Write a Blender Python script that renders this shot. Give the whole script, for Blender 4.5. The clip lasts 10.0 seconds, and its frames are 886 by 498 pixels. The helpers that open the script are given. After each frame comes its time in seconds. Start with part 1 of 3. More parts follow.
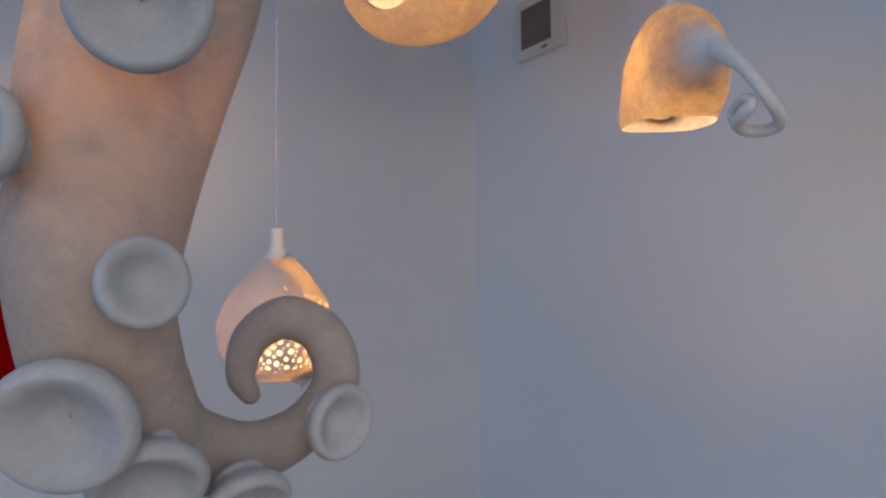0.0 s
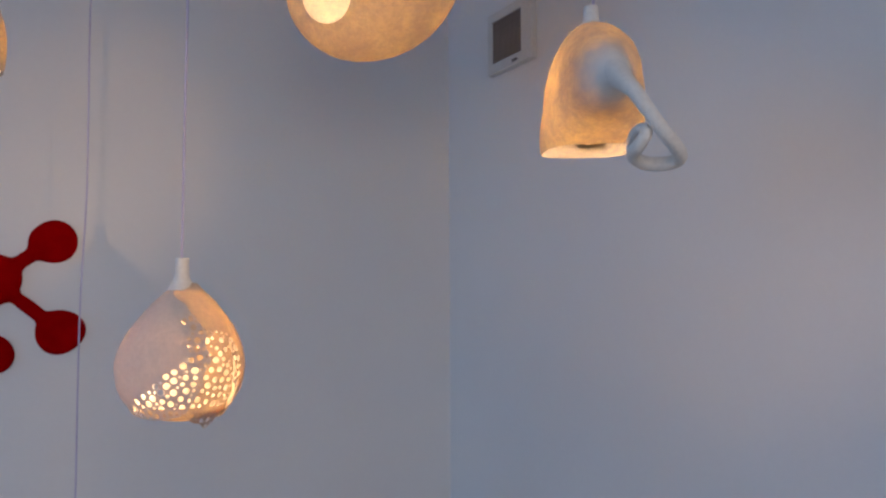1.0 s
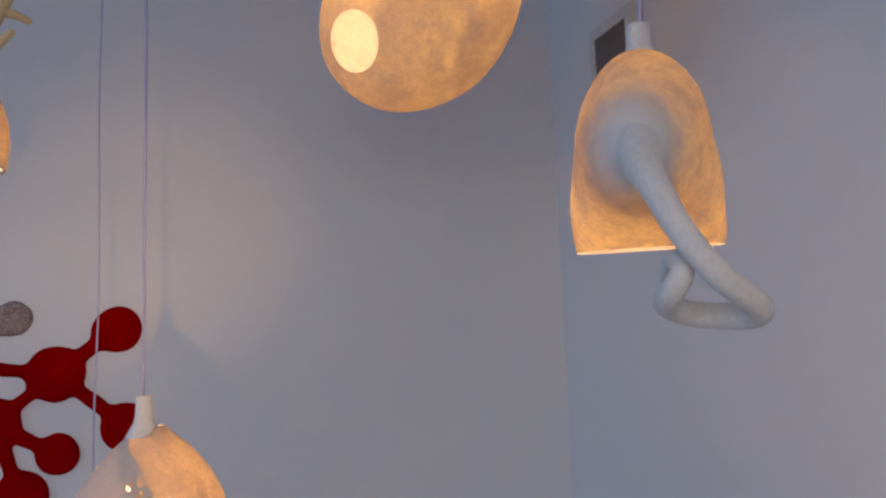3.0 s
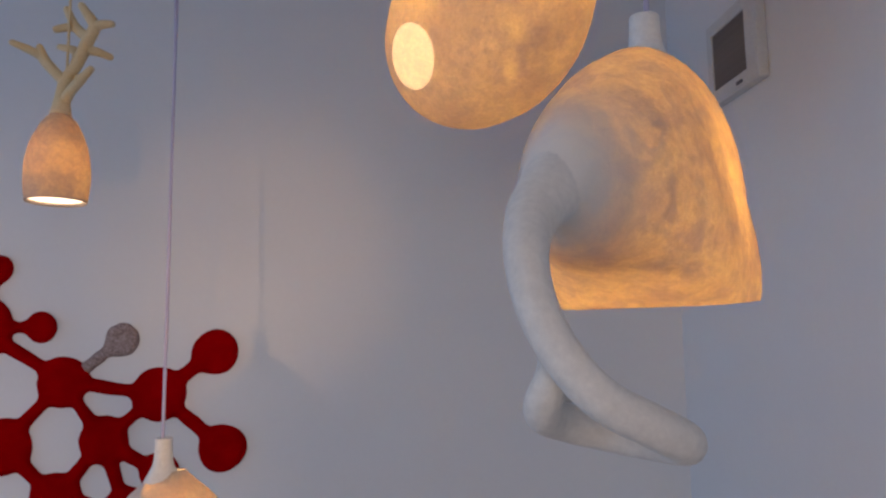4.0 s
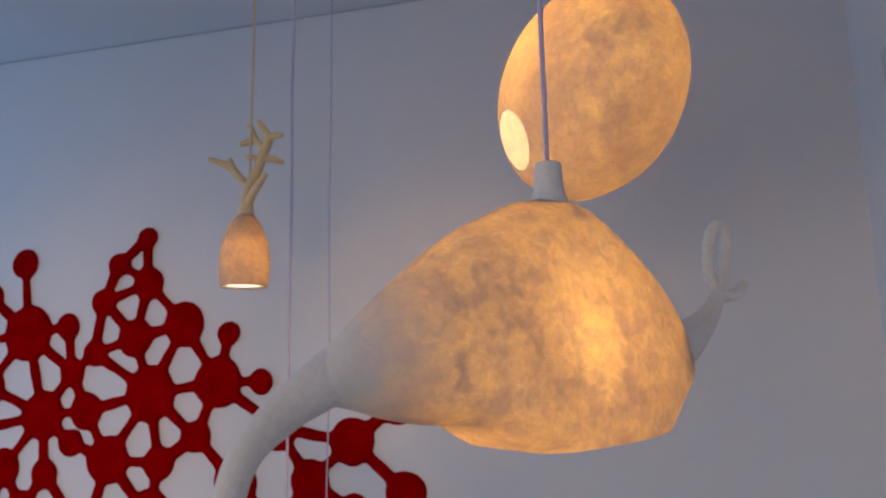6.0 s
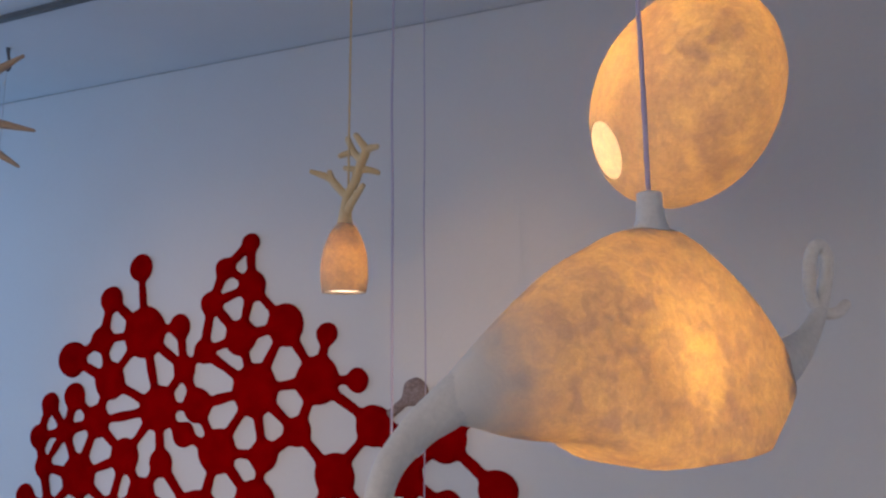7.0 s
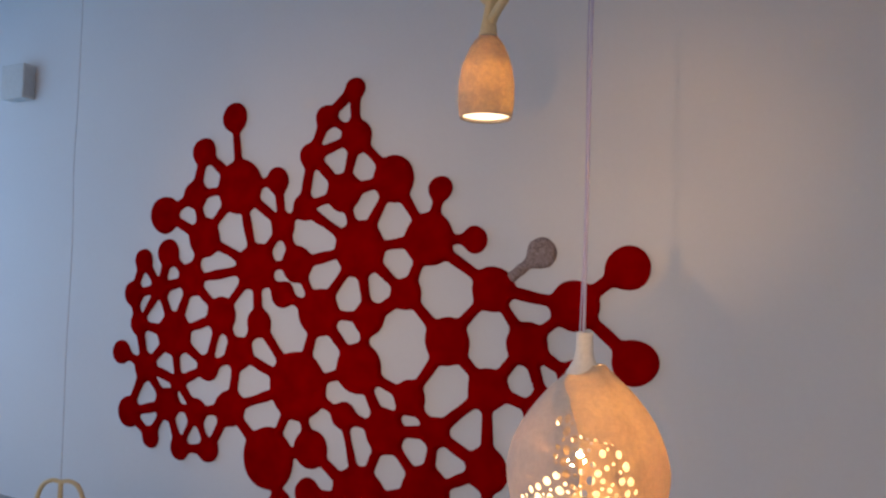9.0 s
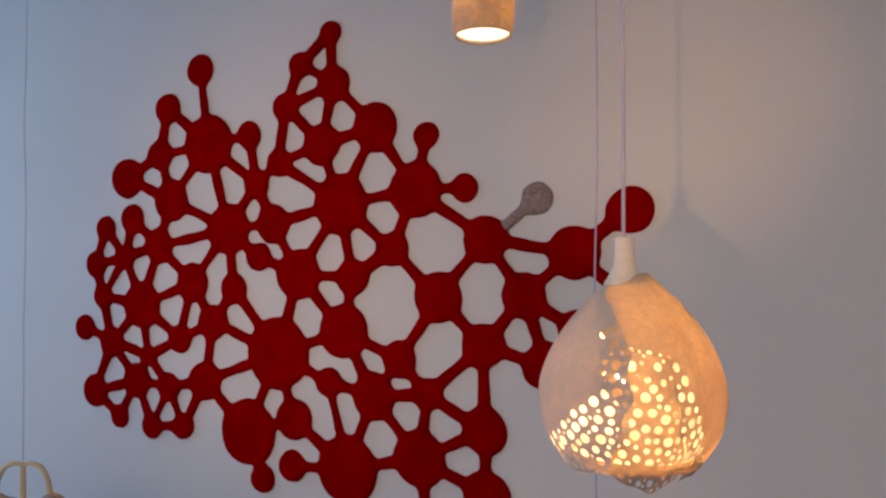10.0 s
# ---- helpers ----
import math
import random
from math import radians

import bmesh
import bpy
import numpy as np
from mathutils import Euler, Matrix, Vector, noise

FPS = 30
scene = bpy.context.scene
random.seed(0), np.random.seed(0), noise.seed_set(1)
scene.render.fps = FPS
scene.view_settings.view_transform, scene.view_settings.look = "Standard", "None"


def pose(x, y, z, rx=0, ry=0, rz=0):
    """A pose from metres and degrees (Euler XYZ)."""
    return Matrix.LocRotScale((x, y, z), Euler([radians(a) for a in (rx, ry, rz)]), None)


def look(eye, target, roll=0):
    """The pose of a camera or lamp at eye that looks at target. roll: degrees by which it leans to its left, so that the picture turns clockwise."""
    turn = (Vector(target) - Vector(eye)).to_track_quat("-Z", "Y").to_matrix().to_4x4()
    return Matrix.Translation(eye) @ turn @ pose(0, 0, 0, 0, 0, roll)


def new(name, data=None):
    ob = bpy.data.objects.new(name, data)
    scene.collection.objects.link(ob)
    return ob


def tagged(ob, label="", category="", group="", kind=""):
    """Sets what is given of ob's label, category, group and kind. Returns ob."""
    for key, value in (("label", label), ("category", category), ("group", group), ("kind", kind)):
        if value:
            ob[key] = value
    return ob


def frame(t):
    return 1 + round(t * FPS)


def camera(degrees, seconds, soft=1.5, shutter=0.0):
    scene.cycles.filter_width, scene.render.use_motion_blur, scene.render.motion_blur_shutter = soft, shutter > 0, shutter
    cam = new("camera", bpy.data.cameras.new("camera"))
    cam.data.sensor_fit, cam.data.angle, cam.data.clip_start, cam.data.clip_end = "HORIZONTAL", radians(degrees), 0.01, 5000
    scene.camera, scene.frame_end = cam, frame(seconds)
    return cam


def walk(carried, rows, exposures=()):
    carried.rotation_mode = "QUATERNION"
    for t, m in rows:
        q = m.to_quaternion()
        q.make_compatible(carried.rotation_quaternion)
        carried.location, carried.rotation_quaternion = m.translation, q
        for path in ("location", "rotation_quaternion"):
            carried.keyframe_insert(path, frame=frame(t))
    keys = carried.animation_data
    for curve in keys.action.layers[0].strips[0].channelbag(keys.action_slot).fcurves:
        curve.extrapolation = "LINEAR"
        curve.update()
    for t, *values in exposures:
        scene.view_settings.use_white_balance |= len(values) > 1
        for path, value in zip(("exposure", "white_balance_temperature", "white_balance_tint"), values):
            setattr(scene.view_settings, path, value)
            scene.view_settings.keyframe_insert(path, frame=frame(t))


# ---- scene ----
cam = camera(63.3, 10.0, 2.4)
PATH = [
    (0, (-0.9859, -0.4116, 1.2), (0.0945, 1.2665, 1.3293), -0.74),
    (0.2, (-0.9326, -0.4353, 1.215), (0.1068, 1.2693, 1.3422), -0.66),
    (0.3, (-0.8976, -0.4473, 1.2236), (0.1348, 1.2611, 1.3547), -0.77),
    (0.5, (-0.828, -0.4496, 1.2392), (0.1834, 1.2713, 1.3642), -0.29),
    (1, (-0.6937, -0.4551, 1.2696), (0.3361, 1.2529, 1.4183), -0.22),
    (1.5, (-0.5997, -0.4092, 1.2882), (0.3569, 1.3447, 1.3828), -0.47),
    (2, (-0.4573, -0.2859, 1.4031), (0.3831, 1.5212, 1.5713), 0.9),
    (2.5, (-0.3429, -0.2103, 1.4663), (0.4251, 1.6283, 1.6381), -1.41),
    (3.8, (0.0631, -0.0585, 1.5667), (0.308, 1.9092, 1.825), -0.32),
    (4, (0.0979, -0.0349, 1.5729), (0.2799, 1.9419, 1.8161), -0.8),
    (4.5, (0.2044, 0.04, 1.592), (0.2341, 2.0306, 1.7833), -1.35),
    (5, (0.3229, 0.0177, 1.6111), (0.0636, 1.9844, 1.8656), -1.43),
    (6.5, (0.5141, -0.2027, 1.7106), (-0.0645, 1.6831, 2.0407), -0.74),
    (7, (0.4804, -0.2207, 1.714), (-0.2457, 1.6165, 2.0264), -0.4),
    (7.5, (0.4275, -0.1889, 1.6783), (-0.4517, 1.5901, 1.9278), 0.37),
    (8, (0.3196, -0.1083, 1.6319), (-0.5835, 1.6695, 1.7858), 0.42),
    (8.5, (0.1924, -0.0232, 1.5715), (-0.7558, 1.7356, 1.6599), 1.36),
    (9, (0.0567, 0.0402, 1.502), (-0.8279, 1.8331, 1.5562), 1.83),
    (9.5, (-0.0773, 0.0848, 1.4262), (-0.9089, 1.9025, 1.4931), 0.35),
    (10, (-0.1075, 0.1803, 1.35), (-0.9095, 2.0123, 1.3713), 0.14),
]
walk(cam, [(t, look(eye, target, roll)) for t, eye, target, roll in PATH], [(0, 0.0, 6150, 18), (2.5, 0.0, 6250, 21), (5, 0.0, 6350, 22), (8, 0.0, 6700, 23), (10, 0.0, 7400, 25)])

# ---- world and large lights ----
world = bpy.data.worlds.new("sky")
scene.world = world
world.use_nodes = True
wn = world.node_tree
sky = wn.nodes.new("ShaderNodeTexSky")
sky.sky_type, sky.sun_disc = "NISHITA", False
sky.sun_elevation, sky.sun_rotation = radians(30), radians(200)
wn.nodes["Background"].inputs["Strength"].default_value = 0.06
wn.links.new(sky.outputs["Color"], wn.nodes["Background"].inputs["Color"])


def window_light(name, m, width, height, power, colour):
    data = bpy.data.lights.new(name, "AREA")
    data.shape, data.size, data.size_y, data.energy, data.color = "RECTANGLE", width, height, power, colour
    ob = new(name, data)
    ob.matrix_world = m
    return ob


SKY_BLUE = (0.16, 0.53, 1.0)
window_light("skylight_side", look((-5.55, 0.75, 1.7), (0.0, 0.75, 1.7)), 3.6, 2.5, 50.0, SKY_BLUE)
window_light("skylight_front", look((-1.8, -1.75, 1.55), (-1.8, 2.0, 1.45)), 4.6, 2.5, 20.0, (1.0, 0.93, 0.92))

# ---- materials ----


def material(name, rough=0.9):
    m = bpy.data.materials.new(name)
    m.use_nodes = True
    b = m.node_tree.nodes["Principled BSDF"]
    b.inputs["Roughness"].default_value = rough
    b.inputs["Specular IOR Level"].default_value = 0.12
    return m, m.node_tree, b


def noise_tex(nt, scale, detail=4.0, rough=0.55, distortion=0.0, stretch=None):
    tc = nt.nodes.new("ShaderNodeTexCoord")
    n = nt.nodes.new("ShaderNodeTexNoise")
    n.inputs["Scale"].default_value, n.inputs["Detail"].default_value = scale, detail
    n.inputs["Roughness"].default_value, n.inputs["Distortion"].default_value = rough, distortion
    if stretch:
        mp = nt.nodes.new("ShaderNodeMapping")
        mp.inputs["Scale"].default_value = stretch
        nt.links.new(tc.outputs["Object"], mp.inputs["Vector"])
        nt.links.new(mp.outputs["Vector"], n.inputs["Vector"])
    else:
        nt.links.new(tc.outputs["Object"], n.inputs["Vector"])
    return n.outputs["Fac"]


def ramp(nt, fac, stops):
    r = nt.nodes.new("ShaderNodeValToRGB")
    els = r.color_ramp.elements
    while len(els) < len(stops):
        els.new(0.5)
    for e, (p, c) in zip(els, stops):
        e.position, e.color = p, (*c, 1.0)
    nt.links.new(fac, r.inputs["Fac"])
    return r.outputs["Color"]


def mix_colour(nt, a, b, fac, mode="MULTIPLY"):
    n = nt.nodes.new("ShaderNodeMix")
    n.data_type, n.blend_type = "RGBA", mode
    n.inputs[0].default_value = fac
    nt.links.new(a, n.inputs[6])
    nt.links.new(b, n.inputs[7])
    return n.outputs[2]


def bump(nt, fac, strength, distance):
    n = nt.nodes.new("ShaderNodeBump")
    n.inputs["Strength"].default_value, n.inputs["Distance"].default_value = strength, distance
    nt.links.new(fac, n.inputs["Height"])
    return n.outputs["Normal"]


def two_scale(name, c1, c2, scale1, scale2, rough=0.9, relief=0.2, distance=0.002, sheen=0.0, grain=0.18):
    """A surface whose colour drifts at a wide scale, with grain at a fine one."""
    m, nt, b = material(name, rough)
    wide = ramp(nt, noise_tex(nt, scale1, 3.0), [(0.3, c1), (0.7, c2)])
    fine_fac = noise_tex(nt, scale2, 6.0, 0.7)
    fine = ramp(nt, fine_fac, [(0.25, (1 - grain,) * 3), (0.75, (1.0, 1.0, 1.0))])
    nt.links.new(mix_colour(nt, wide, fine, 1.0), b.inputs["Base Color"])
    nt.links.new(bump(nt, fine_fac, relief, distance), b.inputs["Normal"])
    if sheen:
        b.inputs["Sheen Weight"].default_value, b.inputs["Sheen Roughness"].default_value = sheen, 0.4
    return m


def felt_shade(name, thin, thick, white=(0.49, 0.45, 0.40), cloud=58.0, through_share=0.18, thicken=None):
    """Felted wool, thin enough for lamplight to pass, denser in clouds and flecks."""
    m = bpy.data.materials.new(name)
    m.use_nodes = True
    nt = m.node_tree
    nt.nodes.remove(nt.nodes["Principled BSDF"])
    out = nt.nodes["Material Output"]
    clouds = noise_tex(nt, cloud, 6.0, 0.64, 0.6)
    patches = ramp(nt, noise_tex(nt, cloud * 0.34, 4.0, 0.6, 0.5), [(0.36, (0.60, 0.55, 0.57)), (0.50, (0.82, 0.79, 0.79)), (0.64, (1.0, 1.0, 1.0))])
    fibre = ramp(nt, noise_tex(nt, cloud * 0.9, 4.0, 0.55, 1.0), [(0.46, (0.80, 0.74, 0.72)), (0.50, (1.0, 1.0, 1.0)), (0.54, (0.80, 0.74, 0.72))])
    flecks = noise_tex(nt, cloud * 3.2, 7.0, 0.70, 0.5)
    c = ramp(nt, clouds, [(0.40, thick), (0.49, tuple(0.5 * (a + b) for a, b in zip(thick, thin))), (0.58, thin)])
    f = ramp(nt, flecks, [(0.28, (0.30, 0.25, 0.22)), (0.38, (0.74, 0.72, 0.70)), (0.60, (1.0, 1.0, 1.0))])
    col = mix_colour(nt, mix_colour(nt, mix_colour(nt, c, f, 0.7), patches, 1.0), fibre, 1.0)
    tr = nt.nodes.new("ShaderNodeBsdfTranslucent")
    di = nt.nodes.new("ShaderNodeBsdfDiffuse")
    wool = ramp(nt, flecks, [(0.3, tuple(v * 0.86 for v in white)), (0.7, white)])
    nt.links.new(col, tr.inputs["Color"])
    nt.links.new(wool, di.inputs["Color"])
    nrm = bump(nt, flecks, 0.35, 0.003)
    nt.links.new(nrm, di.inputs["Normal"])
    mixer = nt.nodes.new("ShaderNodeMixShader")
    mixer.inputs[0].default_value = through_share
    if thicken:
        # the wool is laid on thicker towards one end: whiter, and less light comes through
        way, start, end = thicken
        tc = nt.nodes.new("ShaderNodeTexCoord")
        dot = nt.nodes.new("ShaderNodeVectorMath")
        dot.operation = "DOT_PRODUCT"
        dot.inputs[1].default_value = way
        nt.links.new(tc.outputs["Object"], dot.inputs[0])
        rise = nt.nodes.new("ShaderNodeMapRange")
        rise.inputs["From Min"].default_value, rise.inputs["From Max"].default_value = start, end
        rise.inputs["To Min"].default_value, rise.inputs["To Max"].default_value = 0.0, 1.0
        rise.interpolation_type = "SMOOTHSTEP"
        nt.links.new(dot.outputs["Value"], rise.inputs["Value"])
        share = nt.nodes.new("ShaderNodeMapRange")
        share.inputs["To Min"].default_value, share.inputs["To Max"].default_value = through_share, 0.03
        nt.links.new(rise.outputs["Result"], share.inputs["Value"])
        nt.links.new(share.outputs["Result"], mixer.inputs[0])
        pale = nt.nodes.new("ShaderNodeMix")
        pale.data_type = "RGBA"
        nt.links.new(rise.outputs["Result"], pale.inputs[0])
        nt.links.new(wool, pale.inputs[6])
        pale.inputs[7].default_value = (0.86, 0.81, 0.73, 1.0)
        nt.links.new(pale.outputs[2], di.inputs["Color"])
    nt.links.new(di.outputs[0], mixer.inputs[1])
    nt.links.new(tr.outputs[0], mixer.inputs[2])
    nt.links.new(mixer.outputs[0], out.inputs["Surface"])
    return m


def glowing(name, colour, strength):
    m = bpy.data.materials.new(name)
    m.use_nodes = True
    nt = m.node_tree
    nt.nodes.remove(nt.nodes["Principled BSDF"])
    e = nt.nodes.new("ShaderNodeEmission")
    e.inputs["Color"].default_value, e.inputs["Strength"].default_value = (*colour, 1.0), strength
    nt.links.new(e.outputs[0], nt.nodes["Material Output"].inputs["Surface"])
    return m


PLASTER = two_scale("white_plaster", (0.76, 0.76, 0.76), (0.80, 0.80, 0.79), 0.9, 45.0, 0.92, 0.015, 0.002, grain=0.025)
CEILING = two_scale("ceiling_paint", (0.74, 0.75, 0.76), (0.79, 0.79, 0.79), 1.2, 60.0, 0.94, 0.015, 0.002, grain=0.025)
FLOORING = two_scale("grey_floor", (0.36, 0.35, 0.34), (0.43, 0.42, 0.40), 1.5, 30.0, 0.6, 0.1, 0.002)
RED_FELT = two_scale("red_felt", (0.29, 0.0006, 0.001), (0.42, 0.001, 0.0015), 9.0, 160.0, 1.0, 0.6, 0.004)
RED_FELT.node_tree.nodes["Principled BSDF"].inputs["Specular IOR Level"].default_value = 0.0
WHITE_FELT = two_scale("white_felt", (0.76, 0.74, 0.69), (0.82, 0.80, 0.75), 9.0, 140.0, 1.0, 0.5, 0.0025, 0.15)
# white felt raised and warmed for the lamplight on tail and tendril
LIT_TAIL_WOOL = two_scale("warm_lit_white_felt", (0.84, 0.79, 0.70), (0.89, 0.84, 0.76), 9.0, 140.0, 1.0, 0.5, 0.0025, 0.15)
# white felt greyed for the shade that the suckers hang in
SHADED_SUCKER_FELT = two_scale("shaded_white_felt", (0.42, 0.45, 0.45), (0.50, 0.52, 0.51), 12.0, 140.0, 1.0, 0.5, 0.0025, 0.1)
# cream felt with golden lamplight mixed into its colour
GOLD_LIT_FELT = two_scale("gold_lit_cream_felt", (0.84, 0.62, 0.33), (0.90, 0.71, 0.42), 14.0, 180.0, 1.0, 0.5, 0.002, 0.1)
# felt browned because the spines stand against the light
BACKLIT_SPINE_FELT = two_scale("backlit_brown_felt", (0.50, 0.36, 0.25), (0.58, 0.43, 0.31), 14.0, 180.0, 1.0, 0.5, 0.002, 0.1)
CORD_MAT = two_scale("lilac_textile_cord", (0.52, 0.48, 0.66), (0.60, 0.56, 0.72), 20.0, 500.0, 0.8, 0.4, 0.001)
WIRE_MAT = two_scale("grey_wire", (0.66, 0.65, 0.66), (0.74, 0.73, 0.74), 20.0, 300.0, 0.7, 0.2, 0.001)
PLASTIC = two_scale("white_plastic", (0.70, 0.69, 0.66), (0.74, 0.73, 0.70), 6.0, 90.0, 0.5, 0.05, 0.001)
DARK = two_scale("dark_shade_backing", (0.035, 0.03, 0.03), (0.05, 0.045, 0.04), 20.0, 90.0, 0.8, 0.1, 0.001)
SLAT_MAT = two_scale("taupe_slats", (0.22, 0.19, 0.18), (0.27, 0.24, 0.22), 8.0, 90.0, 0.6, 0.1, 0.001)
# joint grey, used again as painted shade on the wall box
JOINT_AND_SHADE = two_scale("grey_joint_and_shade", (0.56, 0.56, 0.55), (0.62, 0.62, 0.61), 8.0, 90.0, 0.9, 0.1, 0.001)
TRACK_MAT = two_scale("grey_metal", (0.16, 0.17, 0.17), (0.22, 0.22, 0.22), 8.0, 90.0, 0.45, 0.1, 0.001)
SHADE_FELT = felt_shade("lit_felt", (1.0, 0.66, 0.16), (0.42, 0.23, 0.09), through_share=0.24)
WB = Vector((0.3963, 0.7099, 1.8876))
TU = Vector((-0.6180, -0.7862, 0))
TAIL_FELT = felt_shade("lit_tailed_felt", (1.0, 0.74, 0.15), (0.46, 0.30, 0.12), thicken=(TU, TU.dot(WB) + 0.19, TU.dot(WB) + 0.305), white=(0.54, 0.49, 0.44), through_share=0.28, cloud=46.0)
EGG_FELT = felt_shade("lit_egg_felt", (1.0, 0.76, 0.18), (0.48, 0.31, 0.13), cloud=32.0, through_share=0.20)
PETAL_FELT = felt_shade("lit_petal_felt", (1.0, 0.68, 0.26), (0.66, 0.42, 0.17), (0.58, 0.52, 0.43), 30.0, 0.25)
WHITE_PETAL = felt_shade("pale_petal_felt", (1.0, 0.66, 0.36), (0.55, 0.36, 0.20), (0.60, 0.57, 0.53), 30.0, 0.085)
TRUNK_FELT = felt_shade("lit_trunk_felt", (0.95, 0.56, 0.24), (0.40, 0.20, 0.09), (0.60, 0.55, 0.48), 22.0, 0.34)
WARM = (1.0, 0.66, 0.34)

# grey-flecked wool of the odd knob on the rug
GREY_FELT, gnt, gb = material("flecked_grey_wool", 1.0)
gf = noise_tex(gnt, 150.0, 4.0, 0.7)
gnt.links.new(ramp(gnt, gf, [(0.34, (0.17, 0.12, 0.11)), (0.5, (0.36, 0.27, 0.25)), (0.66, (0.52, 0.42, 0.40))]), gb.inputs["Base Color"])
gnt.links.new(bump(gnt, gf, 0.8, 0.006), gb.inputs["Normal"])

# ---- builders ----


def mesh_object(name, bm, mat, smooth=True):
    me = bpy.data.meshes.new(name)
    bmesh.ops.recalc_face_normals(bm, faces=bm.faces)
    bm.to_mesh(me)
    bm.free()
    me.materials.append(mat)
    if smooth:
        me.polygons.foreach_set("use_smooth", [True] * len(me.polygons))
    return new(name, me)


def part(name, bm, mat, parent, label="", smooth=True):
    ob = mesh_object(name, bm, mat, smooth)
    ob.parent = parent
    ob.matrix_parent_inverse = Matrix.Translation(parent.matrix_basis.translation).inverted() if parent.type == "EMPTY" else parent.matrix_parent_inverse
    return tagged(ob, label)


def thing(name, place, label, category, group=""):
    ob = new(name)
    ob.empty_display_size = 0.05
    ob.location = place
    return tagged(ob, label, category, group)


def box(bm, x0, x1, y0, y1, z0, z1, bevel=0.0):
    made = bmesh.ops.create_cube(bm, size=1.0, matrix=Matrix.Translation(((x0 + x1) / 2, (y0 + y1) / 2, (z0 + z1) / 2)) @ Matrix.Diagonal((x1 - x0, y1 - y0, z1 - z0, 1)))
    if bevel:
        edges = list({e for v in made["verts"] for e in v.link_edges})
        bmesh.ops.bevel(bm, geom=edges, offset=bevel, segments=2, affect="EDGES", profile=0.7)
    return bm


def spline(points, steps):
    """Catmull-Rom through rows of numbers."""
    p = np.array(points, float)
    p = np.vstack([2 * p[0] - p[1], p, 2 * p[-1] - p[-2]])
    rows = []
    for i in range(1, len(p) - 2):
        a, b, c, d = p[i - 1], p[i], p[i + 1], p[i + 2]
        for s in range(steps):
            u = s / steps
            rows.append(0.5 * (2 * b + (c - a) * u + (2 * a - 5 * b + 4 * c - d) * u * u + (3 * b - a - 3 * c + d) * u ** 3))
    rows.append(p[-2])
    return np.array(rows)


def tube(bm, rows, sides=16, steps=6, round_end=True, wobble=0.0):
    """A tube through rows of (x, y, z, radius), with a carried frame and rounded ends."""
    r = spline(rows, steps)
    pts = [Vector(v[:3]) for v in r]
    n = len(pts)
    tangents = [(pts[min(i + 1, n - 1)] - pts[max(i - 1, 0)]).normalized() for i in range(n)]
    side = tangents[0].orthogonal().normalized()
    rings = []

    def ring(c, t, rad, s):
        up = t.cross(s).normalized()
        return [bm.verts.new(c + rad * (1 + (wobble * noise.noise((c + s * math.cos(a) + up * math.sin(a)) * 6) if wobble else 0)) * (s * math.cos(a) + up * math.sin(a))) for a in (2 * math.pi * k / sides for k in range(sides))]

    for i in range(n):
        t = tangents[i]
        side = (side - t * side.dot(t)).normalized()
        rad = float(max(r[i][3], 0.0004))
        if i == 0 and round_end:
            for q in (0.35, 0.75):
                rings.append(ring(pts[0] - t * rad * math.sqrt(1 - q * q) * 0.9, t, rad * q, side))
        rings.append(ring(pts[i], t, rad, side))
        if i == n - 1 and round_end:
            for q in (0.75, 0.35):
                rings.append(ring(pts[i] + t * rad * math.sqrt(1 - q * q) * 0.9, t, rad * q, side))
    for a, b in zip(rings, rings[1:]):
        for k in range(sides):
            bm.faces.new((a[k], a[(k + 1) % sides], b[(k + 1) % sides], b[k]))
    bm.faces.new(rings[0])
    bm.faces.new(rings[-1])
    return bm


def lathe(bm, profile, m=None, segments=40, steps=4, close_top=False, close_bottom=False):
    """Turn rows of (radius, height) round z, then place them by m."""
    r = spline(profile, steps) if steps > 1 else np.array(profile)
    m = m or Matrix()
    rings = [[bm.verts.new(m @ Vector((max(q[0], 0.0003) * math.cos(a), max(q[0], 0.0003) * math.sin(a), q[1]))) for a in (2 * math.pi * k / segments for k in range(segments))] for q in r]
    for a, b in zip(rings, rings[1:]):
        for k in range(segments):
            bm.faces.new((a[k], a[(k + 1) % segments], b[(k + 1) % segments], b[k]))
    if close_top:
        bm.faces.new(rings[-1])
    if close_bottom:
        bm.faces.new(rings[0])
    return bm


def toward(direction, place=(0, 0, 0)):
    """A pose at place whose z axis points along direction."""
    return Matrix.Translation(place) @ Vector(direction).to_track_quat("Z", "Y").to_matrix().to_4x4()


